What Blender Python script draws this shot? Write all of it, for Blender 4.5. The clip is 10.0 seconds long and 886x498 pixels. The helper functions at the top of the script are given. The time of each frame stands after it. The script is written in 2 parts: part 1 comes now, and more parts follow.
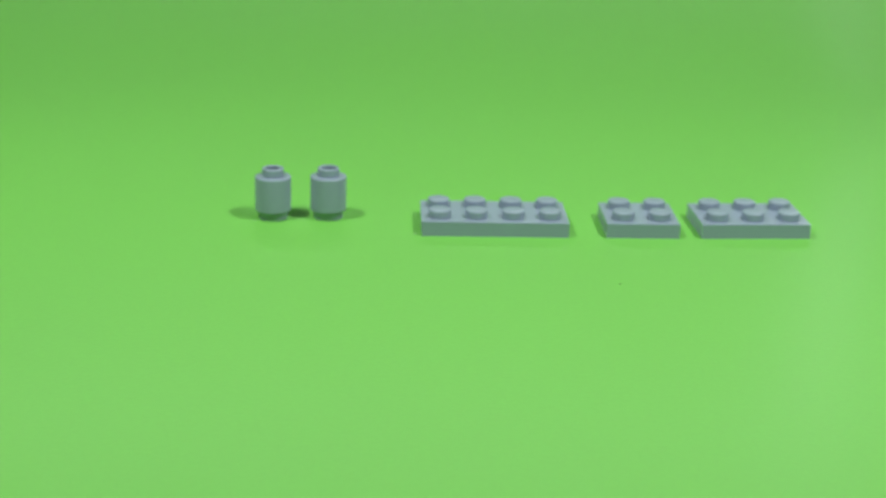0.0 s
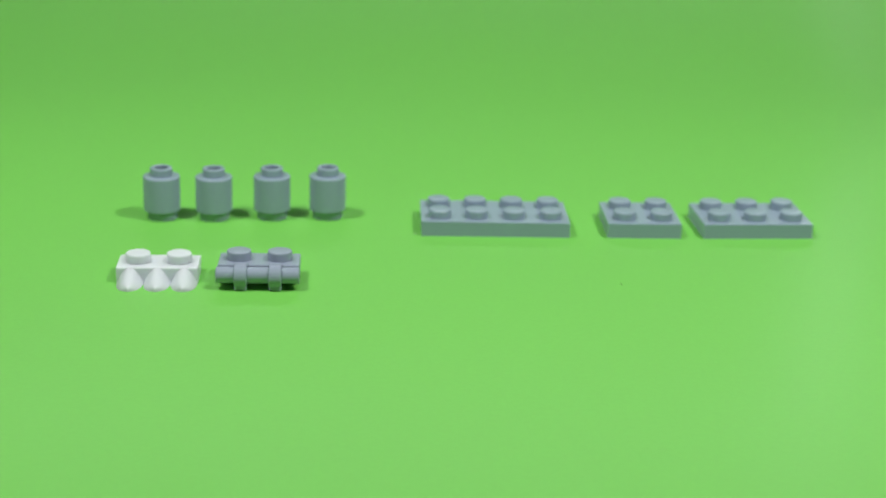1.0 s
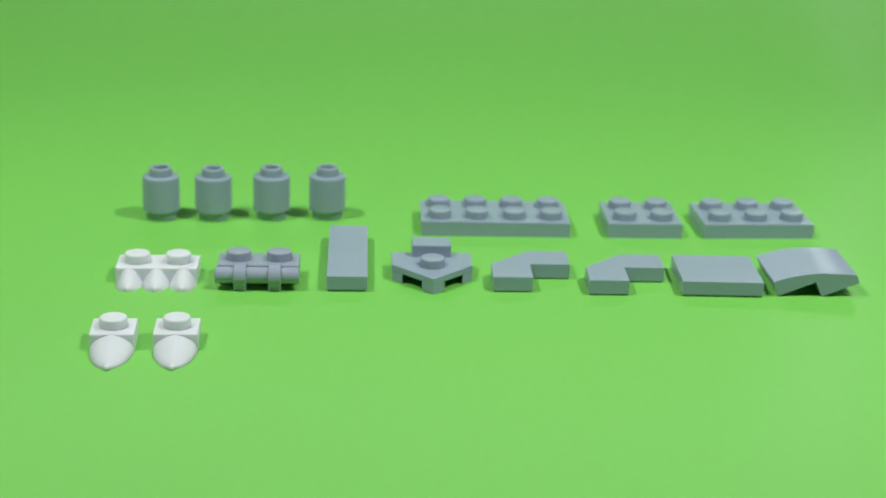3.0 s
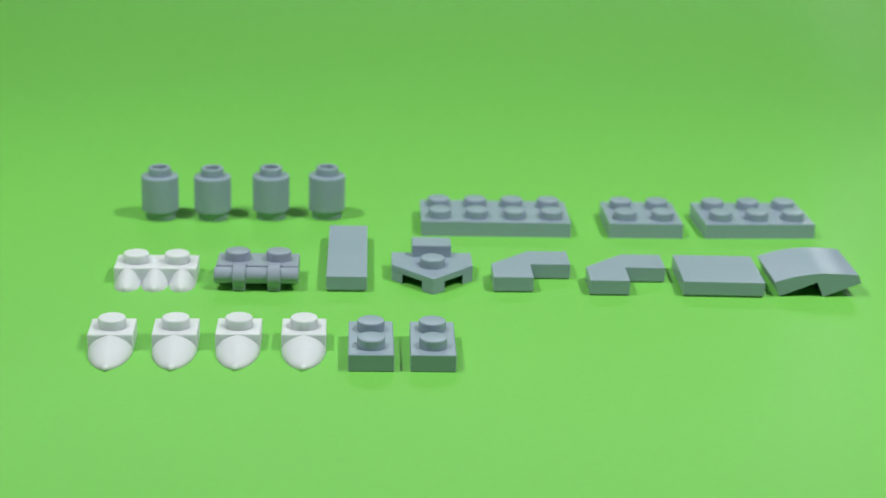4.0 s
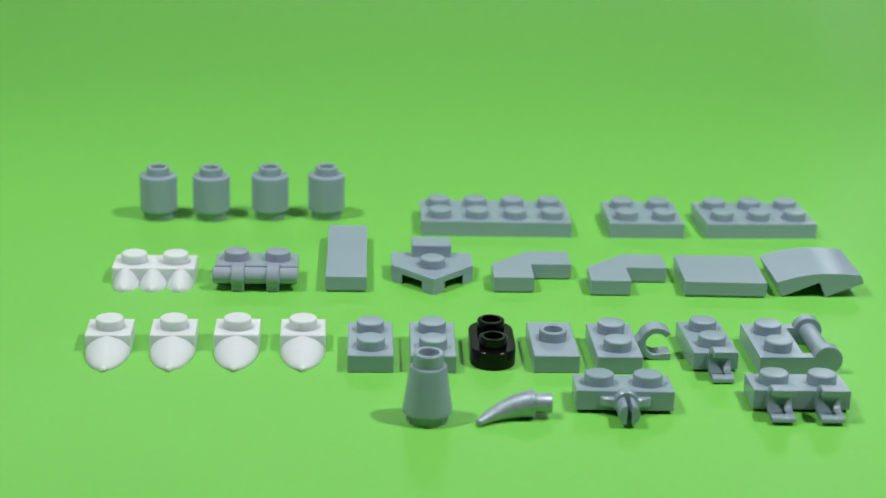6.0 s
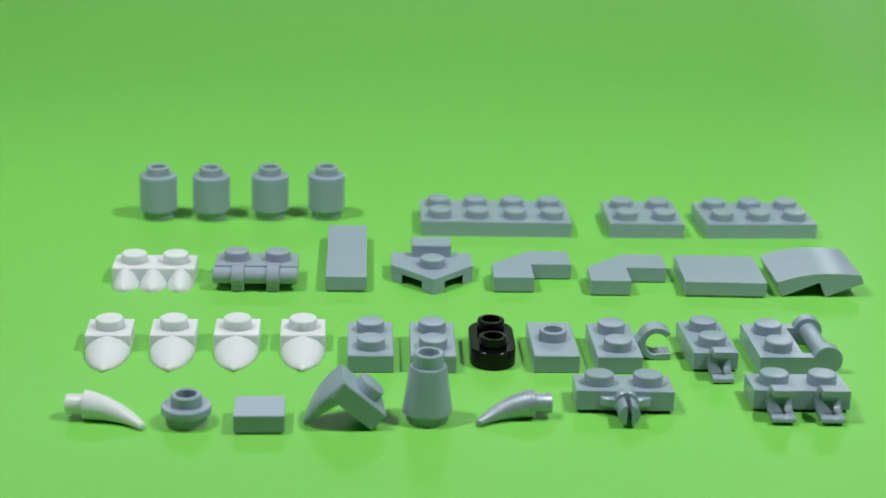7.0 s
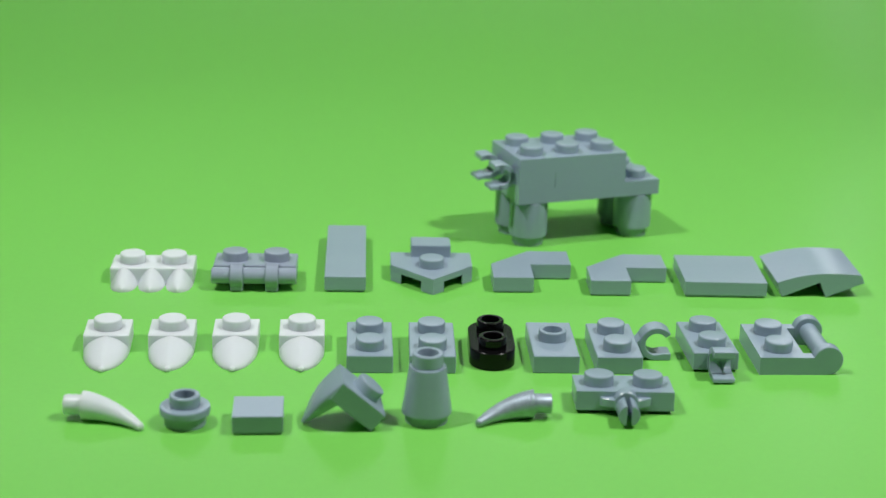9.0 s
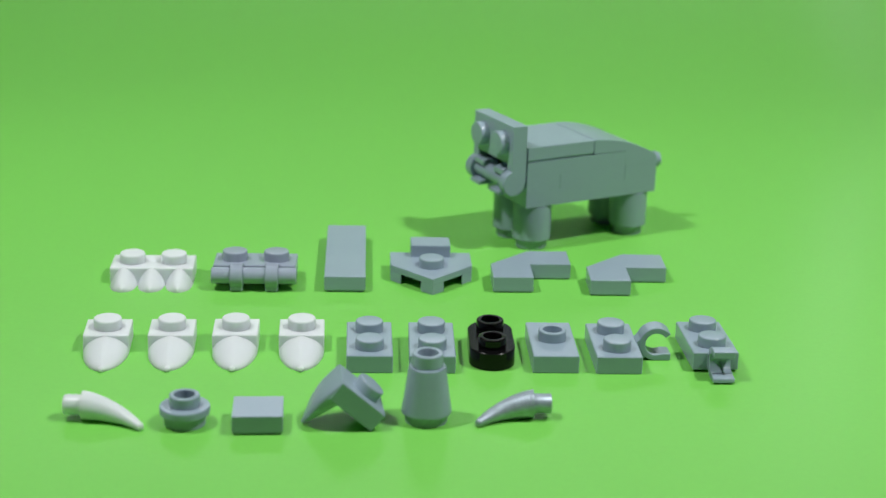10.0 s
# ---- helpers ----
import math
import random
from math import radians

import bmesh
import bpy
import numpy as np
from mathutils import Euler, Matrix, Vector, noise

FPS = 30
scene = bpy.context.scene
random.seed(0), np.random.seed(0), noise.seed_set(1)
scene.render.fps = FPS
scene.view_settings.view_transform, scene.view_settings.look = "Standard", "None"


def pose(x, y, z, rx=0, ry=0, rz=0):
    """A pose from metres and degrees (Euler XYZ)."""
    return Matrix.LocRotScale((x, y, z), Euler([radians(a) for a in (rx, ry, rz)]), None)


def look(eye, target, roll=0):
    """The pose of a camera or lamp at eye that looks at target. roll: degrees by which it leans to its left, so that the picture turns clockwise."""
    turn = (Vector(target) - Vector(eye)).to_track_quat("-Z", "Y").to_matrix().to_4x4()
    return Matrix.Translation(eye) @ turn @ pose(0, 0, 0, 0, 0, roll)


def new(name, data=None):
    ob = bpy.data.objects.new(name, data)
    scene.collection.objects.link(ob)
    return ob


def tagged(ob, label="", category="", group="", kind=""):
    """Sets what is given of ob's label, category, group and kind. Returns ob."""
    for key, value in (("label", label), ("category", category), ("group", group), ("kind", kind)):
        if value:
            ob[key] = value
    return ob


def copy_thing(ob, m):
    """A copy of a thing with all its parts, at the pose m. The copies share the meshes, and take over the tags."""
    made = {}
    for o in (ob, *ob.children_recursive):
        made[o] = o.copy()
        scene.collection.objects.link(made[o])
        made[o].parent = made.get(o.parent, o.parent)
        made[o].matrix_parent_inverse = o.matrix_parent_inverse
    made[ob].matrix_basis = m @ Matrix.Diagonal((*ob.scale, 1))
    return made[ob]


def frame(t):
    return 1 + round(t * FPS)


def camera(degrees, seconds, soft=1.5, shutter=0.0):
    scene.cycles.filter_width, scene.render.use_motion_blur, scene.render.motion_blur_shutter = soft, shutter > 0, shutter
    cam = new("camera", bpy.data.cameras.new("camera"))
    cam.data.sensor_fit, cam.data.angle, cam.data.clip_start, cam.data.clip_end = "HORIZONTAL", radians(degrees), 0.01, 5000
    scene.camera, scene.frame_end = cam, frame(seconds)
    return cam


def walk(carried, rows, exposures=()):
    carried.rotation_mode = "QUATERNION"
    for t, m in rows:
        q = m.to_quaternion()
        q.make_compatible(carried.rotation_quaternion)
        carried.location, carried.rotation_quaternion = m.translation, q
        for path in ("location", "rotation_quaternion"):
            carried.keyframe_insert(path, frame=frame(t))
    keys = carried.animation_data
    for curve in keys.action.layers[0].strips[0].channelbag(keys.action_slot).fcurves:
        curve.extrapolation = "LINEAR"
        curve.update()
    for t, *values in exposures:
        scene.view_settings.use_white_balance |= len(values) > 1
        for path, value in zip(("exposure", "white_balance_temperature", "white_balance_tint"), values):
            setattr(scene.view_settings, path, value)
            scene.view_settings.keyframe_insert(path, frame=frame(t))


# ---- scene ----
# ---- camera and its way ----
cam = camera(29.22, 10.0)
cam.data.dof.use_dof = True
cam.data.dof.focus_distance = 0.301
cam.data.dof.aperture_fstop = 21.0
TILT = radians(18.72)


def stand(d, pan=0.0):
    """The camera's pose, d millimetres nearer along its axis than at the first row of bricks."""
    eye = Vector((0, -0.320 + d * 0.001 * math.cos(TILT), 0.11447 - d * 0.001 * math.sin(TILT)))
    way = Vector((math.sin(radians(pan)), math.cos(TILT), -math.sin(TILT)))
    return look(eye, eye + way, 1.546)


walk(cam, [(0, stand(-2.3)), (0.7, stand(-2.3)), (0.8, stand(0)), (2.7, stand(0)), (3.1, stand(1.2)), (4.0, stand(2.1)), (4.5, stand(2.6)),
           (5.4, stand(3.1)), (5.5, stand(4.0)), (7.3, stand(4.3)), (7.4, stand(5.0)), (8.8, stand(5.0)), (8.9, stand(5.0, 0.02)), (10.0, stand(5.0, 0.03))])

# ---- light: two small lamps above the table, and a dim unseen room ----
# pale glow outside the walls, added for the sheen seen through their openings
world = bpy.data.worlds.new("outside_glow")
world.use_nodes = True
world.node_tree.nodes["Background"].inputs[0].default_value = (0.9, 0.93, 1.0, 1)
world.node_tree.nodes["Background"].inputs[1].default_value = 3.4
scene.world = world


def lamp(name, eye, target, size, power, colour):
    data = bpy.data.lights.new(name, "AREA")
    data.shape, data.size, data.energy, data.color = "DISK", size, power, colour
    ob = new(name, data)
    ob.matrix_world = look(eye, target)
    return ob


lamp("desk_light", (0.225, -0.094, 0.40), (0.02, 0.23, 0), 0.03, 1.49, (1.0, 1.0, 0.985))
lamp("desk_light", (-0.195, -0.094, 0.40), (-0.02, 0.23, 0), 0.03, 1.20, (1.0, 1.0, 0.985))
scene.view_settings.exposure = 0.0


# ---- materials ----
def material(name, colour, rough, vary=0.04, scale=400.0, bump=0.02, metal=0.0, shine=0.5, blotch=6.0, wave=0.0):
    m = bpy.data.materials.new(name)
    m.use_nodes = True
    t = m.node_tree
    b = t.nodes["Principled BSDF"]
    co = t.nodes.new("ShaderNodeTexCoord")
    fine, broad = t.nodes.new("ShaderNodeTexNoise"), t.nodes.new("ShaderNodeTexNoise")
    fine.inputs["Scale"].default_value, broad.inputs["Scale"].default_value = scale, blotch
    fine.inputs["Detail"].default_value = broad.inputs["Detail"].default_value = 3
    for n in (fine, broad):
        t.links.new(co.outputs["Object"], n.inputs["Vector"])
    add = t.nodes.new("ShaderNodeMath")
    add.operation = "MULTIPLY_ADD"
    t.links.new(broad.outputs["Fac"], add.inputs[0])
    add.inputs[1].default_value = 0.7
    mul = t.nodes.new("ShaderNodeMath")
    mul.operation = "MULTIPLY"
    t.links.new(fine.outputs["Fac"], mul.inputs[0])
    mul.inputs[1].default_value = 0.75
    t.links.new(mul.outputs[0], add.inputs[2])
    mix = t.nodes.new("ShaderNodeMix")
    mix.data_type = "RGBA"
    mix.inputs["A"].default_value = (*[c * (1 - 2 * vary) for c in colour], 1)
    mix.inputs["B"].default_value = (*[c * (1 + 2 * vary) for c in colour], 1)
    t.links.new(add.outputs[0], mix.inputs["Factor"])
    t.links.new(mix.outputs["Result"], b.inputs["Base Color"])
    ramp = t.nodes.new("ShaderNodeMapRange")
    ramp.inputs["To Min"].default_value, ramp.inputs["To Max"].default_value = rough * 0.8, rough * 1.2
    t.links.new(broad.outputs["Fac"], ramp.inputs["Value"])
    t.links.new(ramp.outputs["Result"], b.inputs["Roughness"])
    relief = t.nodes.new("ShaderNodeBump")
    relief.inputs["Strength"].default_value, relief.inputs["Distance"].default_value = bump, 0.0002
    t.links.new(fine.outputs["Fac"], relief.inputs["Height"])
    t.links.new(relief.outputs["Normal"], b.inputs["Normal"])
    if wave:
        swell = t.nodes.new("ShaderNodeBump")
        swell.inputs["Strength"].default_value, swell.inputs["Distance"].default_value = wave, 0.004
        t.links.new(broad.outputs["Fac"], swell.inputs["Height"])
        t.links.new(swell.outputs["Normal"], relief.inputs["Normal"])
    b.inputs["Metallic"].default_value, b.inputs["Specular IOR Level"].default_value = metal, shine
    return m


GREEN = material("green_card", (0.178, 0.565, 0.089), 0.70, 0.02, 900, 0.03, blotch=9, wave=0.12, shine=0.22)
card = GREEN.node_tree.nodes["Principled BSDF"]
card.inputs["Coat Weight"].default_value, card.inputs["Coat Roughness"].default_value = 0.27, 0.25
WALL = material("dim_wall", (0.14, 0.14, 0.14), 0.8, 0.03, 60, 0.1, blotch=2)
WHITE_WALL = material("white_board", (0.78, 0.78, 0.76), 0.8, 0.03, 60, 0.1, blotch=2)
GREY = material("grey_plastic", (0.288, 0.371, 0.454), 0.23, 0.02, 1500, 0.03, blotch=90)
BLUE_GREY = material("bluish_grey_plastic", (0.31, 0.36, 0.455), 0.23, 0.02, 1500, 0.03, blotch=90)
WHITE = material("white_plastic", (0.68, 0.72, 0.77), 0.36, 0.01, 1500, 0.03, blotch=90)
white = WHITE.node_tree.nodes["Principled BSDF"]
white.inputs["Subsurface Weight"].default_value, white.inputs["Subsurface Scale"].default_value = 0.5, 0.002
white.inputs["Subsurface Radius"].default_value = (1.0, 1.0, 1.0)
BLACK = material("black_plastic", (0.004, 0.004, 0.0045), 0.16, 0.05, 1500, 0.02, blotch=90, shine=0.22)
PEARL = material("pearl_grey_plastic", (0.35, 0.41, 0.49), 0.46, 0.12, 900, 0.12, metal=0.5, blotch=420)


# ---- building helpers, in millimetres ----
def part(name, bm, mat, parent, label="", smooth=30):
    bmesh.ops.recalc_face_normals(bm, faces=bm.faces)
    bmesh.ops.scale(bm, vec=(0.001,) * 3, verts=bm.verts)
    me = bpy.data.meshes.new(name)
    bm.to_mesh(me)
    bm.free()
    for p in me.polygons:
        p.use_smooth = True
    me.set_sharp_from_angle(angle=radians(smooth))
    me.materials.append(mat)
    ob = new(name, me)
    ob.parent = parent
    return tagged(ob, label)


def thing(name, label, category, group=""):
    return tagged(new(name), label, category, group)


def lathe(profile, seg=40, at=(0, 0, 0), axis="z"):
    """A turned body: (radius, height) from its foot to its head; closes on the axis or on itself."""
    bm = bmesh.new()
    rings = []
    for r, z in profile:
        if r < 1e-6:
            rings.append([bm.verts.new((0, 0, z))])
        else:
            rings.append([bm.verts.new((r * math.cos(2 * math.pi * i / seg), r * math.sin(2 * math.pi * i / seg), z)) for i in range(seg)])
    pairs = list(zip(rings, rings[1:]))
    if len(rings[0]) > 1 and len(rings[-1]) > 1:
        pairs.append((rings[-1], rings[0]))
    for a, b in pairs:
        for i in range(seg):
            j = (i + 1) % seg
            q = [a[i % len(a)], a[j % len(a)], b[j % len(b)], b[i % len(b)]]
            q = list(dict.fromkeys(q))
            if len(q) > 2:
                bm.faces.new(q)
    turn = {"z": Matrix(), "x": pose(0, 0, 0, 0, 90, 0), "y": pose(0, 0, 0, 90, 0, 0)}[axis]
    bmesh.ops.transform(bm, matrix=Matrix.Translation(at) @ turn, verts=bm.verts)
    return bm


def prism(outline, lo, hi, soft=0.15, axis="z", hollow=0.0):
    """An outline extruded from lo to hi, its edges rounded; hollow: how deep its foot is recessed."""
    bm = bmesh.new()
    put = {"z": lambda a, b, c: (a, b, c), "y": lambda a, b, c: (a, c, b), "x": lambda a, b, c: (c, a, b)}[axis]
    low = [bm.verts.new(put(a, b, lo)) for a, b in outline]
    high = [bm.verts.new(put(a, b, hi)) for a, b in outline]
    n = len(outline)
    foot = bm.faces.new(low[::-1])
    bm.faces.new(high)
    for i in range(n):
        bm.faces.new((low[i], low[(i + 1) % n], high[(i + 1) % n], high[i]))
    bmesh.ops.recalc_face_normals(bm, faces=bm.faces)
    if soft:
        sharp = [e for e in bm.edges if len(e.link_faces) == 2 and e.calc_face_angle(0) > 0.5]
        bmesh.ops.bevel(bm, geom=sharp, offset=soft, segments=1, affect="EDGES", clamp_overlap=True)
    if hollow:
        foot = max((f for f in bm.faces if f.normal.z < -0.9), key=lambda f: f.calc_area())
        bmesh.ops.inset_region(bm, faces=[foot], thickness=1.25, use_even_offset=True)
        bmesh.ops.translate(bm, vec=(0, 0, hollow), verts=foot.verts)
    return bm


def rect(x0, x1, y0, y1):
    return [(x0, y0), (x1, y0), (x1, y1), (x0, y1)]


def joined(*bms):
    out = bms[0]
    for b in bms[1:]:
        me = bpy.data.meshes.new("piece")
        b.to_mesh(me)
        b.free()
        out.from_mesh(me)
        bpy.data.meshes.remove(me)
    return out


STUD = [(0, -0.05), (2.42, -0.05), (2.42, 1.51), (2.41, 1.60), (2.37, 1.70), (2.29, 1.79), (2.18, 1.84), (2.09, 1.85), (0, 1.85)]
RING_STUD = [(2.42, -0.05), (2.42, 1.51), (2.41, 1.60), (2.37, 1.70), (2.29, 1.79), (2.18, 1.84), (2.09, 1.85), (1.80, 1.85), (1.69, 1.81), (1.62, 1.71), (1.62, -0.05)]


def stud(parent, x, y, z, mat, open_top=False, depth=0.0):
    """A stud, or a hollow one whose hole goes depth below the stud's foot."""
    if open_top:
        s = part("stud", lathe(RING_STUD, 44), mat, parent)
        f = 0.15 - depth
        part("stud_floor", lathe([(0, f - 0.4), (1.7, f - 0.4), (1.7, f), (0, f)], 24), mat, s)
    else:
        s = part("stud", lathe(STUD, 44), mat, parent)
    s.location = (x * 0.001, y * 0.001, z * 0.001)
    return s


def plate(nx, ny, label, mat=None, name="plate", category="toy plate", group="", studs=True, tubes=True, soft=0.15):
    mat = mat or GREY
    ob = thing(name, label, category, group)
    w, d = nx * 4 - 0.05, ny * 4 - 0.05
    part("body", prism(rect(-w, w, -d, d), 0, 3.2, soft, hollow=2.1), mat, ob)
    if studs:
        for i in range(nx):
            for j in range(ny):
                stud(ob, 8 * i - 4 * (nx - 1), 8 * j - 4 * (ny - 1), 3.2, mat)
    if tubes:
        tube = [(3.2, 0.15), (3.2, 2.3), (2.4, 2.3), (2.4, 0.15)] if min(nx, ny) > 1 else [(1.5, 0.15), (1.5, 2.3), (0.9, 2.3), (0.9, 0.15)]
        for i in range(max(nx - 1, 1)):
            for j in range(max(ny - 1, 1)):
                p = part("tube", lathe(tube, 20), mat, ob)
                p.location = ((8 * i - 4 * max(nx - 2, 0)) * 0.001, (8 * j - 4 * max(ny - 2, 0)) * 0.001, 0)
    return ob


# ---- the place: a green card that sweeps up behind, inside an added unseen room ----
def sheet():
    """The card's cross-section, flat and then rising in a wide bend, drawn out from side to side."""
    top = [(-1190.0, 0.0), (-600.0, 0.0), (SWEEP, 0.0)]
    low = [(-1190.0, -0.4), (-600.0, -0.4), (SWEEP, -0.4)]
    for i in range(1, 41):
        a = radians(59 * i / 40)
        top.append((SWEEP + BEND * math.sin(a), BEND * (1 - math.cos(a))))
        low.append((SWEEP + (BEND + 0.4) * math.sin(a), BEND - (BEND + 0.4) * math.cos(a)))
    return prism(top + low[::-1], -900, 205, 0, "x")


SWEEP, BEND = 160.0, 513.0
ground = part("ground", sheet(), GREEN, None, "smooth bright green card sweeping up behind the bricks", 60)
tagged(ground, category="backdrop", kind="structure")


def wall(name, x0, x1, y0, y1, z0, z1, label, mat=None):
    w = part(name, prism(rect(x0 * 1000, x1 * 1000, y0 * 1000, y1 * 1000), z0 * 1000, z1 * 1000, 0), mat or WALL, None, label)
    return tagged(w, category="wall" if name != "ceiling" else "ceiling", kind="structure")


# unseen dim walls, added to shut out the world glow and limit bounce
wall("wall_east", 1.203, 1.25, -1.2, 0.8, -0.05, 0.75, "unseen dim grey wall that limits stray light")
wall("wall_west", -1.25, -1.203, -1.2, 0.8, -0.05, 0.75, "unseen dim grey wall that limits stray light")
wall("wall_south", -1.25, 1.25, -1.25, -1.203, -0.05, 0.75, "unseen dim grey wall that limits stray light")
wall("floor", -1.2, 1.2, -1.2, 0.8, -0.04, -0.0006, "plain grey table board under the card")
# unseen far wall: wide window above the card, tall added slit beside it
wall("wall_north_sill", -1.25, 0.25, 0.803, 0.85, -0.05, 0.40, "unseen dim grey wall below a window")
# narrow slit placed only for the pale strip mirrored on the card's right
wall("wall_north_pier", 0.30, 1.25, 0.803, 0.85, -0.05, 0.40, "unseen dim grey wall beside an added light slit")
wall("wall_north_foot", 0.25, 0.30, 0.803, 0.85, -0.05, 0.14, "unseen dim grey wall below an added light slit")
wall("wall_north_head", -1.25, 1.25, 0.803, 0.85, 0.52, 0.75, "unseen dim grey wall above a window")
wall("wall_north_west", -1.25, -0.4, 0.803, 0.85, 0.40, 0.52, "unseen dim grey wall beside a window")
wall("wall_north_east", 0.45, 1.25, 0.803, 0.85, 0.40, 0.52, "unseen dim grey wall beside a window")
# unseen white board, added to bounce the card's green light back down
wall("ceiling", -1.25, 1.25, -1.25, 0.85, 0.753, 0.8, "unseen plain white bounce board overhead", WHITE_WALL)


# ---- the bricks ----
def round_brick():
    ob = thing("round_brick", "grey plastic round brick with a hollow stud on the green card", "toy brick", "round grey bricks")
    part("body", lathe([(2.4, 2.0), (3.3, 1.9), (3.85, 1.9), (3.96, 1.95), (4.0, 2.07), (4.0, 2.2), (4.0, 9.2), (3.99, 9.3), (3.93, 9.47), (3.82, 9.57), (3.7, 9.6), (3.6, 9.6), (1.62, 9.6), (1.62, 4.0), (2.4, 4.0)], 56), GREY, ob)
    part("base", lathe([(3.2, 0.0), (3.25, 0.1), (3.25, 1.95), (2.4, 1.95), (2.4, 0.0)], 48), GREY, ob)
    stud(ob, 0, 0, 9.6, GREY, True, 4.0)
    return ob


def tile(nx, ny, label):
    ob = thing("tile", label, "toy tile")
    w, d = nx * 4 - 0.05, ny * 4 - 0.05
    part("body", prism(rect(-w, w, -d, d), 0.45, 3.2, 0.07), GREY, ob)
    w, d = w - 0.35, d - 0.35
    part("base", prism(rect(-w, w, -d, d), 0, 0.5, 0), GREY, ob)
    return ob


def corner_tile():
    ob = thing("corner_tile", "grey plastic corner tile with one cut corner", "toy tile", "cut corner tiles")
    a = 7.9
    shape = [(-a, -a), (-0.1, -a), (-0.1, -0.1), (a, -0.1), (a, a), (0, a), (-a, 0)]
    part("body", prism(shape, 0.3, 3.2, 0.07), GREY, ob)
    part("base", prism([(-a + 0.3, -a + 0.3), (-0.4, -a + 0.3), (-0.4, 0.2), (a - 0.3, 0.2), (a - 0.3, a - 0.3), (0.2, a - 0.3), (-a + 0.3, -0.2)], 0, 0.35, 0), GREY, ob)
    return ob


def curved_slope():
    ob = thing("curved_slope", "grey plastic curved slope brick with a smooth arched top", "toy slope")
    top = [(-7.9 + 15.8 * i / 16, 6.4 - 4.7 * (i / 16) ** 1.9) for i in range(17)]
    shape = [(-7.9, 3.3), (-0.1, 3.3), (0.0, 0.0), (7.9, 0.0)] + top[::-1]
    part("body", prism(shape, -7.95, 7.95, 0.03, "y"), GREY, ob, smooth=25)
    return ob


def wedge_plate():
    ob = thing("wedge_plate", "grey plastic arrow-shaped plate with one stud and a raised back block", "toy plate")
    a = 7.95
    part("body", prism([(-a, a), (-a, 0.3), (0, -a), (a, 0.3), (a, a)], 1.95, 3.2, 0.05), GREY, ob)
    part("foot", prism([(-a, a), (-a, 0.3), (-a + 2.0, -1.75), (-a + 2.0, a)], 0, 1.96, 0), GREY, ob)
    part("foot", prism([(a, a), (a - 2.0, a), (a - 2.0, -1.75), (a, 0.3)], 0, 1.96, 0), GREY, ob)
    part("foot", prism([(-2.2, -5.7), (0, -a), (2.2, -5.7), (1.6, -4.2), (-1.6, -4.2)], 0, 1.96, 0), GREY, ob)
    part("rear_wall", prism(rect(-5.95, 5.95, 6.3, a), 0, 1.96, 0), GREY, ob)
    part("raised_block", prism(rect(-3.9, 3.9, 5.0, 10.3), 2.2, 5.7, 0.16), GREY, ob)
    stud(ob, 0, -0.1, 3.2, GREY)
    return ob


def tooth(reach, half, high, blunt, steps=12, across=20, x=0.0, root=-3.85, power=1.5, gable=False, ridge=0.0):
    """A claw that lies forward: an arch at its root, a blunt point on the table."""
    bm = bmesh.new()
    rings = []
    for i in range(steps + 1):
        s = i / steps * 0.995
        w = half * max(1 - s ** power, 0) ** 0.62 * (1 - blunt) + half * blunt * (1 - s ** 8)
        h = high * (1 - s ** 1.35 * 0.78)
        rings.append([bm.verts.new((x + w * math.cos(math.pi * k / across), root - reach * s, h * (1 - abs(math.cos(math.pi * k / across)) ** 2.0 if gable else (1 - ridge) * math.sin(math.pi * k / across) ** 0.9 + ridge * (1 - abs(math.cos(math.pi * k / across)))))) for k in range(across + 1)])
    for a, b in zip(rings, rings[1:]):
        for k in range(across):
            bm.faces.new((a[k], a[k + 1], b[k + 1], b[k]))
        bm.faces.new((a[0], b[0], b[-1], a[-1]))
    bm.faces.new(rings[0][::-1])
    bm.faces.new(rings[-1])
    return bm


def tooth_plate():
    ob = plate(1, 1, "white plastic plate with one stud and a rounded claw", WHITE, "tooth_plate", "toy plate", "white claw plates", tubes=False)
    claw = part("tooth", tooth(8.7, 3.92, 3.1, 0.09, steps=16, across=24, power=1.8, ridge=0.22), WHITE, ob, "rounded white claw", 50)
    part("tip", lathe([(0, 0.0), (0.45, 0.05), (0.6, 0.35), (0.5, 0.7), (0.25, 0.88), (0, 0.92)], 16, (0, -12.45, 0)), WHITE, claw)
    return ob


def three_tooth_plate():
    ob = plate(2, 1, "white plastic plate with two studs and three pointed teeth", WHITE, "toothed_plate")
    for x in (-5.25, 0, 5.25):
        part("tooth", tooth(5.2, 2.65, 3.15, 0.4, x=x, power=1.8, gable=True), WHITE, ob, "pointed white tooth", 50)
    return ob


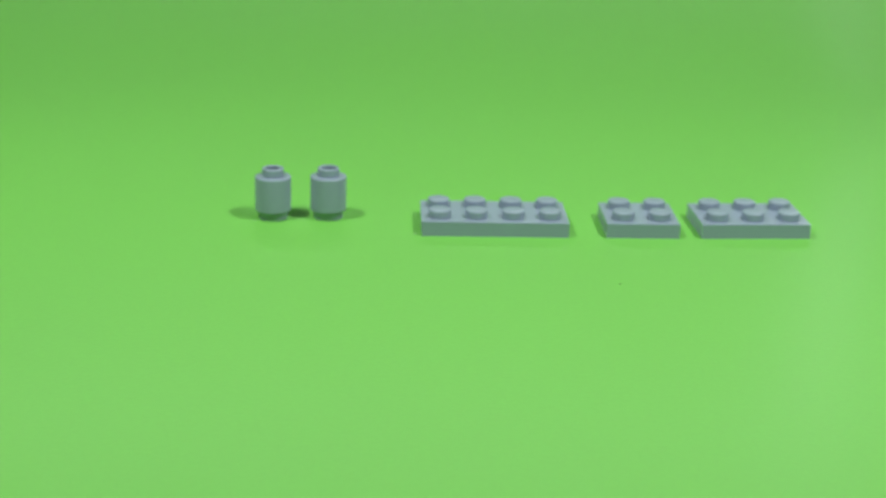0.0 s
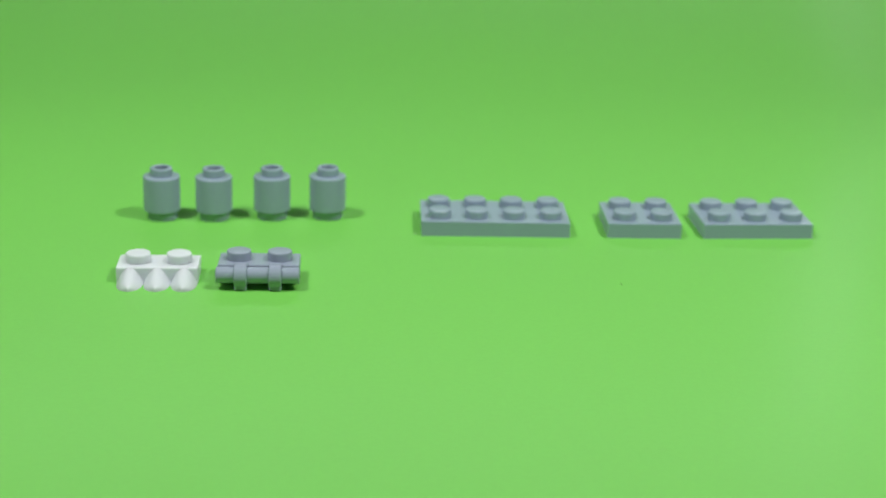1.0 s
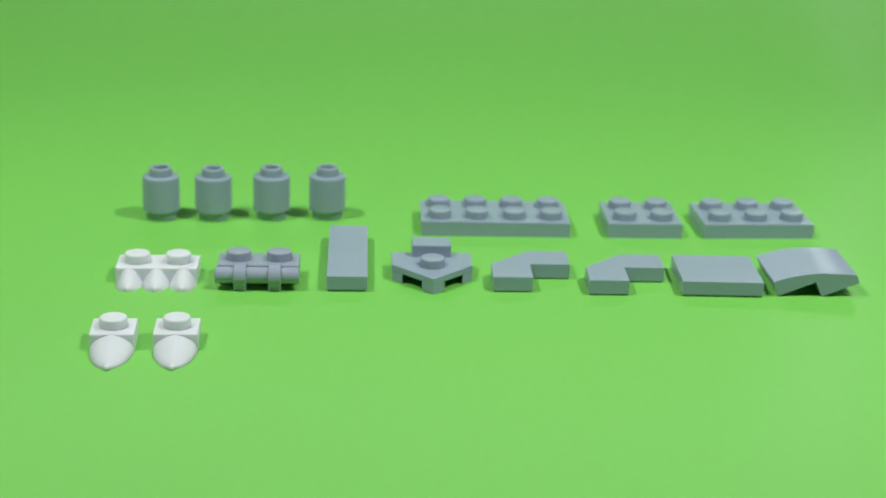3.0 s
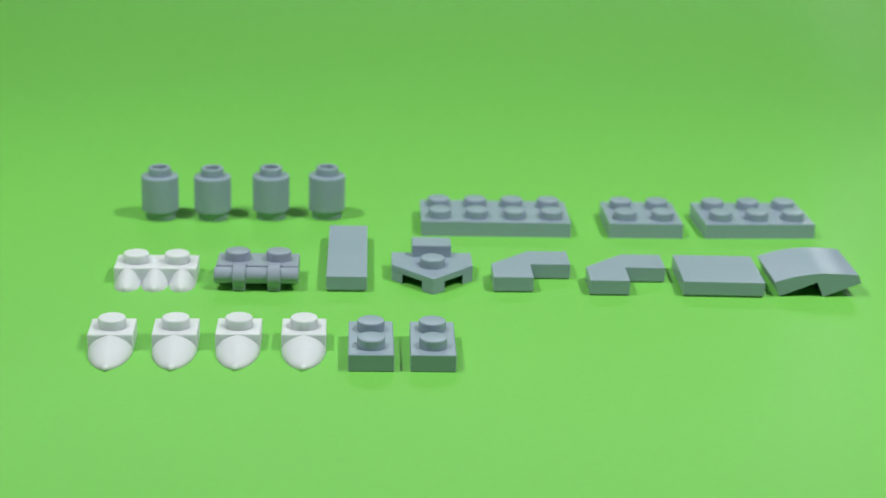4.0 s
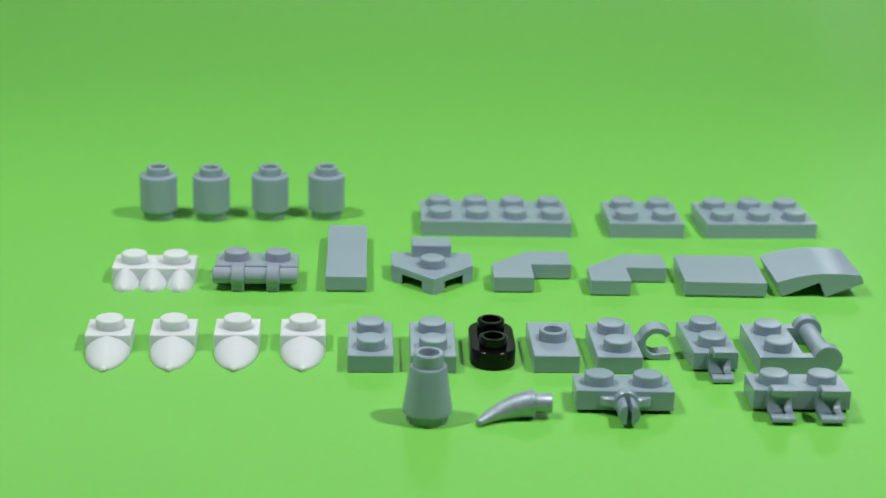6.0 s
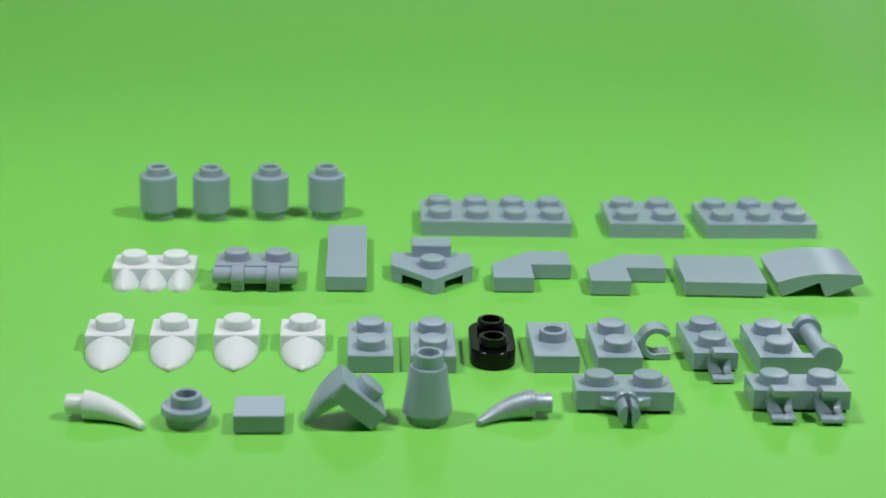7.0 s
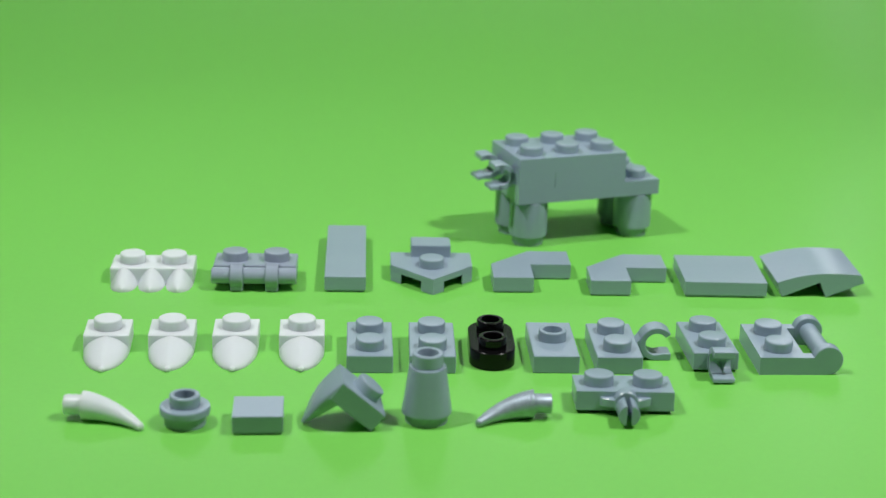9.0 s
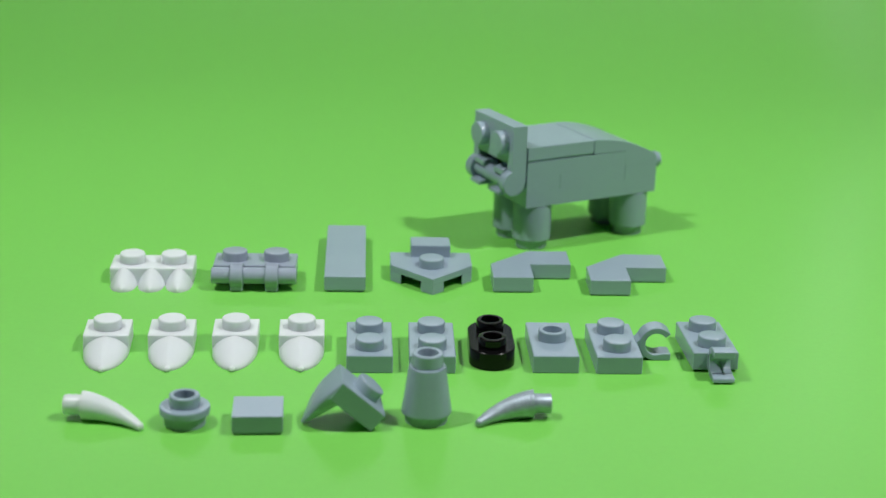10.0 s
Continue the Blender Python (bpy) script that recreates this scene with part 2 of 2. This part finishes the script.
def claw_plate():
    """A plate whose claw hangs down at a right angle."""
    ob = thing("claw_plate", "grey plastic claw plate lying tipped on its point", "toy plate")
    part("body", prism(rect(-3.95, 3.95, -4.9, 3.95), -0.3, 3.2, 0.15), GREY, ob)
    stud(ob, 0, 0, 3.2, GREY)
    bm = bmesh.new()
    rings = []
    for i in range(15):
        s = i / 14
        z = 3.19 - 10.19 * s
        w = 3.69 * (1 - max(0, s - 0.12) ** 2.0 / 0.775) ** 0.8 + 0.24
        y = -4.92 - 1.0 * math.sin(math.pi * s) + 0.45 * s
        deep, e = 0.3 + 3.0 * min(1, s * 4) * (1 - s ** 1.6), 0.12 + 0.45 * s
        ring = []
        for k in range(24):
            a = 2 * math.pi * k / 24
            c, q = math.cos(a), math.sin(a)
            u, v = math.copysign(abs(c) ** e, c), math.copysign(abs(q) ** e, q)
            bow = 0.55 * s * (1 - s * 0.5) * u * u
            ring.append(bm.verts.new((w * u, y + deep * (v + 1) / 2 + bow, z)))
        rings.append(ring)
    for a, b in zip(rings, rings[1:]):
        for k in range(24):
            bm.faces.new((a[k], a[(k + 1) % 24], b[(k + 1) % 24], b[k]))
    bm.faces.new(rings[0])
    bm.faces.new(rings[-1])
    part("claw", bm, GREY, ob, "curved grey claw", 40)
    return ob


def bar(x0, x1, r, y, z):
    return lathe([(0, x0), (r - 0.15, x0), (r, x0 + 0.15), (r, x1 - 0.15), (r - 0.15, x1), (0, x1)], 28, (0, y, z), "x")


def bar_plate():
    ob = plate(2, 1, "bluish grey plastic plate with a bar along its side", BLUE_GREY, "bar_plate")
    part("bar", bar(-8.1, 8.1, 1.6, -5.9, 1.75), BLUE_GREY, ob)
    for x in (-3.3, 3.4):
        part("bracket", joined(bar(x - 1.25, x + 1.25, 2.25, -5.9, 1.6), prism(rect(x - 1.25, x + 1.25, -5.9, -3.7), 0.3, 3.7, 0.1), prism(rect(x - 1.2, x + 1.2, -7.4, -4.6), -1.0, 0.6, 0.2)), BLUE_GREY, ob)
    return ob


def clip_shape(u, z, r, inner, start, stop):
    n = 22
    ring = [(u + r * math.cos(a), z + r * math.sin(a)) for a in [radians(start + (stop - start) * i / n) for i in range(n + 1)]]
    return ring + [(u + inner * math.cos(a), z + inner * math.sin(a)) for a in [radians(stop - (stop - start) * i / n) for i in range(n + 1)]]


def front_clip(ob, x, y, wide=3.9):
    """A clip on the plate's front face at y, open towards the front."""
    c = [(y - u, z) for u, z in clip_shape(3.0, 2.4, 2.75, 1.6, 66, 292)]
    lip = [(y - 2.8, 4.0), (y - 4.7, 3.8), (y - 4.7, 4.95), (y - 2.8, 5.15)]
    toe = [(y - 2.8, 0.75), (y - 5.2, 0.6), (y - 5.5, 0.4), (y - 5.5, -0.3), (y - 2.8, -0.15)]
    stem = [(y + 0.2, 0.6), (y - 1.2, 0.6), (y - 1.2, 3.1), (y + 0.2, 3.1)]
    h = wide / 2
    bm = joined(prism(c, x - h, x + h, 0.1, "x"), prism(lip, x - h, x + h, 0.1, "x"), prism(toe, x - h, x + h, 0.1, "x"), prism(stem, x - h, x + h, 0, "x"))
    return part("clip", bm, GREY, ob, "open grey clip", 40)


def twin_clip_plate():
    ob = plate(2, 1, "grey plastic plate with two studs and two open clips", GREY, "clip_plate", soft=0.0)
    for x in (-4, 4):
        front_clip(ob, x, -3.9)
    return ob


def end_clip_plate():
    ob = plate(1, 2, "grey plastic plate with two studs and a clip on its end", GREY, "clip_plate")
    front_clip(ob, 0.35, -7.9, 3.7)
    return ob


def side_clip_plate():
    ob = plate(1, 2, "grey two-stud plastic plate with a side hook clip", GREY, "clip_plate")
    c = clip_shape(7.3, 3.05, 3.05, 1.95, 36, 288)
    stem = [(3.7, 0.5), (5.4, 0.5), (5.4, 5.2), (3.7, 3.2)]
    part("clip", joined(prism(c, -1.7, 1.7, 0.15, "y"), prism(stem, -1.6, 1.6, 0, "y"), prism([(6.9, 0.0), (9.8, 0.0), (9.9, 0.5), (9.9, 1.25), (8.7, 1.35), (7.6, 1.1), (6.9, 1.1)], -1.68, 1.68, 0.1, "y")), GREY, ob, "hook-shaped grey clip", 40)
    return ob


def handle_plate():
    ob = plate(1, 2, "grey plastic plate with two studs and a round bar handle", GREY, "handle_plate", soft=0.0)
    for y0, y1 in ((-7.9, -5.9), (5.9, 7.9)):
        disc = lathe([(0, y0 - 0.06), (2.45, y0 - 0.06), (2.6, y0 + 0.09), (2.6, y1 - 0.09), (2.45, y1 + 0.06), (0, y1 + 0.06)], 32, (7.9, 0, 2.6), "y")
        bmesh.ops.scale(disc, vec=(1, -1, 1), verts=disc.verts)
        part("handle_arm", joined(disc, prism(rect(3.95, 7.9, y0 - (0.05 if y0 < 0 else 0), y1 + (0.05 if y1 > 0 else 0)), 0.0, 3.2, 0)), GREY, ob)
    part("handle_bar", lathe([(0, -6.2), (1.6, -6.2), (1.6, 6.2), (0, 6.2)], 28, (7.9, 0, 2.6), "y"), GREY, ob)
    return ob


def pin_plate():
    ob = plate(2, 1, "grey plastic plate with two studs and a split pin", GREY, "pin_plate", soft=0.0)
    part("web", prism([(-4.2, -3.8), (-3.9, -4.5), (-2.0, -5.4), (2.0, -5.4), (3.9, -4.5), (4.2, -3.8)], 0.85, 2.3, 0.12), GREY, ob)
    part("collar", lathe([(0, 3.6), (2.0, 3.6), (2.0, 5.5), (1.85, 5.7), (0, 5.7)], 32, (0, 0, 1.75), "y"), GREY, ob)
    for s in (-1, 1):
        half = [(s * 0.38, -1.65)] + [(s * 1.75 * math.cos(a), 1.75 * math.sin(a)) for a in [radians(-68 + 136 * i / 14) for i in range(15)]] + [(s * 0.38, 1.65)]
        prong = prism([(a, b + 1.25) for a, b in half], -9.8, -5.4, 0.1, "y")
        part("pin_prong", prong, GREY, ob, "", 40)
    return ob


def jumper_plate():
    ob = plate(1, 2, "grey plastic plate with one hollow stud in the middle", GREY, "jumper_plate", studs=False)
    stud(ob, 0, 0, 3.2, GREY, True)
    return ob


def oval_plate():
    ob = thing("oval_plate", "glossy black plastic plate with round ends and two hollow studs", "toy plate")
    r = 3.95
    ends = [(r * math.cos(a), 4 + r * math.sin(a)) for a in [math.pi * i / 18 for i in range(19)]]
    ends += [(-x, -y) for x, y in ends]
    part("body", prism(ends, 0, 3.2, 0.16, hollow=2.0), BLACK, ob)
    for y in (-4, 4):
        stud(ob, 0, y, 3.2, BLACK, True)
    return ob


def cone():
    ob = thing("cone_brick", "grey plastic cone brick with a hollow stud", "toy cone")
    part("body", lathe([(2.3, 1.6), (3.4, 1.55), (3.9, 1.55), (4.0, 1.6), (4.03, 1.7), (4.02, 1.9), (3.98, 2.2), (3.75, 3.6), (2.98, 9.1), (2.95, 9.25), (2.9, 9.33), (2.82, 9.37), (2.74, 9.38), (1.65, 9.38), (1.65, 4.0), (2.2, 4.0)], 60), GREY, ob)
    part("base", lathe([(3.38, 0.0), (3.43, 0.08), (3.43, 1.6), (2.3, 1.6), (2.3, 0)], 48), GREY, ob)
    s = part("stud", lathe([(2.46, 9.3), (2.46, 11.35), (2.45, 11.42), (2.4, 11.52), (2.32, 11.58), (2.2, 11.6), (1.8, 11.6), (1.7, 11.56), (1.65, 11.45), (1.65, 9.3)], 48), GREY, ob)
    part("stud_floor", lathe([(0, 4.0), (1.7, 4.0), (1.7, 4.4), (0, 4.4)], 24), GREY, s)
    return ob


def round_plate():
    ob = thing("round_plate", "small round grey plate with a hollow stud", "toy plate")
    part("base", lathe([(3.2, 0.0), (3.26, 0.08), (3.26, 1.95), (2.3, 1.95), (2.3, 0)], 44), GREY, ob)
    part("flange", lathe([(2.3, 1.95), (3.3, 1.87), (3.8, 1.87), (3.92, 1.92), (3.97, 2.02), (3.97, 2.1), (3.97, 2.92), (3.95, 3.03), (3.88, 3.14), (3.78, 3.19), (3.65, 3.2), (1.62, 3.2), (1.62, 0.6), (2.3, 0.6)], 52), GREY, ob)
    stud(ob, 0, 0, 3.2, GREY, True, 2.4)
    return ob


def horn(mat, label, side, ridges):
    """A tapered, bent horn that lies on its side; side: +1 for a tip that points to +x."""
    ob = thing("horn", label, "toy horn")
    n, seg = 64, 24
    bm = bmesh.new()
    rings = []
    for i in range(n + 1):
        s = i / n
        x = -3.4 + (9.9 if side > 0 else 9.2) * s
        y = 1.1 - 0.5 * s - 3.7 * s ** 2.4
        r = 2.3 - 1.7 * s ** 1.3 + (0.016 * math.sin(s * 90) * max(0, 1 - 2 * s) if ridges else 0)
        if i == n:
            r *= 0.55
        slope = (-0.5 - 3.7 * 2.4 * s ** 1.4) / 9.9
        t = Vector((1, slope, 0)).normalized()
        side_way = Vector((-t.y, t.x, 0))
        zc = max(2.25 - 1.65 * s ** 1.1, r)
        rings.append([bm.verts.new(Vector((x, y, zc)) + side_way * r * math.cos(a) + Vector((0, 0, r * math.sin(a)))) for a in [2 * math.pi * k / seg for k in range(seg)]])
    for a, b in zip(rings, rings[1:]):
        for k in range(seg):
            bm.faces.new((a[k], a[(k + 1) % seg], b[(k + 1) % seg], b[k]))
    bm.faces.new(rings[0])
    bm.faces.new(rings[-1])
    peg = lathe([(0, -6.35), (1.4, -6.35), (1.55, -6.28), (1.6, -6.15), (1.6, -3.2), (0, -3.2)], 28, (0, 1.1, 2.35), "x")
    for b in (bm, peg):
        bmesh.ops.scale(b, vec=(side, 1, 1), verts=b.verts)
    part("tusk", bm, mat, ob, "", 60)
    part("peg", peg, mat, ob)
    return ob


def mm(x, y, z=0.0, rx=0, ry=0, rz=0):
    return pose(x * 0.001, y * 0.001, z * 0.001, rx, ry, rz)


# what comes into the picture, where it lies and in which tenth of a second it is laid down
PIECES = []


def lay(ob, tenth, m):
    """Lays ob down at m; what comes later waits beside the card until then."""
    n = len(PIECES)
    wait = m.copy()
    wait.translation = Vector((0.225 + 0.03 * (n % 6), -0.20 + 0.03 * (n // 6), m.translation.z - 0.0006))
    PIECES.append((ob, [(0, m)] if tenth == 0 else [(0, wait), (tenth, m)]))
    return PIECES[-1][1]


first = round_brick()
legs = [lay(first, 2, mm(-61.6, 34.3))]
for tenth, x, y in ((2, -50.3, 34.9), (0, -37.8, 36.6), (0, -25.7, 38.0)):
    legs.append(lay(copy_thing(first, Matrix()), tenth, mm(x, y)))
long_plate = lay(plate(4, 2, "grey plastic plate with eight studs in two rows", soft=0.0), 0, mm(10.9, 34.8, 0, 0, 0, 2.5))
square_plate = lay(plate(2, 2, "square grey plastic plate with four studs", soft=0.0), 0, mm(43.0, 36.5, 0, 0, 0, 2.8))
six_plate = lay(plate(3, 2, "grey plastic plate with six studs in two rows", soft=0.0), 0, mm(67.5, 38.3, 0, 0, 0, 5.1))

lay(three_tooth_plate(), 7, mm(-55.95, -3.8, 0, 0, 0, 3.6))
lay(bar_plate(), 7, mm(-36.1, -3.5, 0.9, -1.5, 0, 2.6))
lay(tile(1, 4, "long narrow grey plastic tile with a smooth top"), 11, mm(-19.2, 6.2, 0, 0, 0, 2.8))
lay(wedge_plate(), 11, mm(-2.0, -2.0, 0, 0, 0, 3.0))
first = corner_tile()
lay(first, 16, mm(17.5, 0.6, 0, 0, 0, 2.9))
lay(copy_thing(first, Matrix()), 16, mm(36.3, 0.2, 0, 0, 0, 2.2))
square_tile = lay(tile(2, 2, "square grey plastic tile with a smooth top"), 21, mm(54.7, 0.9, 0, 0, 0, 1.3))
slope_top = lay(curved_slope(), 21, mm(74.2, 2.7, 0, 0, -22.2, 3.0))

first = tooth_plate()
lay(first, 26, mm(-57.95, -39.0, 0, 0, 0, 5.0))
for tenth, x, y, turn in ((26, -46.85, -38.1, 4.4), (31, -35.8, -37.2, 3.6), (31, -24.3, -36.5, 3.8)):
    lay(copy_thing(first, Matrix()), tenth, mm(x, y, 0, 0, 0, turn))
first = plate(1, 2, "small grey plastic plate with two studs", group="two-stud plates")
lay(first, 35, mm(-12.2, -41.0, 0, 0, 0, 3.2))
lay(copy_thing(first, Matrix()), 35, mm(-1.4, -40.4, 0, 0, 0, 2.2))
lay(oval_plate(), 40, mm(8.95, -38.8, 0, 0, 0, 2.0))
lay(jumper_plate(), 45, mm(19.6, -38.9, 0, 0, 0, 2.9))
lay(side_clip_plate(), 45, mm(30.4, -38.6, 0, 0, 0, 3.3))
lay(end_clip_plate(), 49, mm(47.0, -36.5, 0.2, -1.6, 0, 3.9))
head = lay(handle_plate(), 49, mm(58.5, -36.9, 0, 0, 0, 3.6))

tail = lay(pin_plate(), 54, mm(30.1, -59.2, 0.45, -3.5, 0, 1.4))
clips = lay(twin_clip_plate(), 54, mm(59.15, -56.7, 0.4, -2.8, 0, 2.1))
lay(horn(PEARL, "pearly grey ridged plastic horn lying on its side", -1, True), 59, mm(11.9, -66.3, 0, 0, 0, 3))
lay(cone(), 59, mm(-1.8, -67.2))
lay(claw_plate(), 64, mm(-13.65, -68.9, 2.8, 0, 0, 8) @ pose(0, 0, 0, 0, 41, 0) @ pose(0, 0, 0, 0, 0, -90))
lay(tile(1, 1, "small square grey plastic tile with a smooth top"), 64, mm(-28.2, -70.9, 0, 0, 0, 4.5))
lay(round_plate(), 68, mm(-39.7, -71.0))
lay(horn(WHITE, "smooth white plastic horn lying on its side", 1, False), 68, mm(-52.5, -71.3, 0, 0, 0, 0))


crumb = part("crumb", lathe([(0, 0), (0.19, 0.02), (0.14, 0.11), (0, 0.14)], 7), BLACK, None, "tiny dark crumb of dust on the card")
tagged(crumb, category="crumb")
crumb.location = (0.0357, -0.0012, 0)


# ---- the animal that is put together ----
SIDE = Matrix(((-1, 0, 0, 0), (0, 0, -1, 0), (0, -1, 0, 0), (0, 0, 0, 1)))
STAGES = [(73, mm(0.45, 43.5, 7.9, 0, 0, 12.7) @ SIDE @ mm(0, 0, -12.8)),
          (78, mm(-0.3, 49.1, 0, 0, 0, 1.1)),
          (83, mm(-51.7, 31.7, 0, 0, 0, 181.1)),
          (88, mm(27.7, 31.8, 0, 0, 0, 20.2)),
          (92, mm(39.2, 35.5, 0, 0, 0, 16.6)),
          (97, mm(27.1, 31.2, 0, 0, 0, 28.7))]
UP = Matrix(((0, 0, -1, 0), (0, -1, 0, 0), (-1, 0, 0, 0), (0, 0, 0, 1)))


def build(rows, since, place, last=None):
    """Adds to rows the place of a piece within the animal, from the stage that begins at since."""
    for tenth, m in STAGES:
        if tenth >= since and (last is None or tenth <= last):
            rows.append((tenth, m @ place))


build(long_plate, 73, mm(0, 0, 9.6))
build(clips, 73, mm(-12, 0, 12.8, 0, 0, -90))
build(legs[2], 78, mm(-12, 4, 0))
build(legs[3], 78, mm(12, -4, 0))
build(legs[0], 83, mm(12, 4, 0))
build(legs[1], 83, mm(-12, -4, 0))
build(square_plate, 88, mm(0, 0, 12.8))
build(six_plate, 88, mm(-4, 0, 16))
build(tail, 92, mm(12, 0, 12.8, 0, 0, 90))
build(head, 92, mm(-18.95, 0, 15.2) @ pose(0, 0, 0, 0, -74, 0) @ UP @ mm(-7.9, 0, -2.6), 92)
build(head, 97, mm(-18.95, 0, 15.2) @ UP @ mm(-7.9, 0, -2.6))
build(square_tile, 97, mm(-8, 0, 19.2))
build(slope_top, 97, mm(8, 0, 16))


def motions():
    """Every piece lies still, and is moved to its next place within a tenth of a second."""
    for ob, places in PIECES:
        rows = [(0, places[0][1])]
        for (_, old), (tenth, m) in zip(places, places[1:]):
            t = tenth / 10
            turn = math.degrees(old.to_quaternion().rotation_difference(m.to_quaternion()).angle)
            turn = min(turn, 360 - turn)
            if turn < 80:
                rows += [(t + 1 / 30, old), (t + 2 / 30, m)]
            else:
                rows.append((t, old))
                for k in (1, 2):
                    q = old.to_quaternion().slerp(m.to_quaternion(), k / 3)
                    p = old.translation.lerp(m.translation, k / 3) + Vector((0, 0, 0.012))
                    rows.append((t + k / 30, Matrix.Translation(p) @ q.to_matrix().to_4x4()))
                rows.append((t + 0.1, m))
        if len(rows) == 1 or rows[-1][0] < 9.9:
            rows.append((10.0, rows[-1][1]))
        walk(ob, rows)


motions()
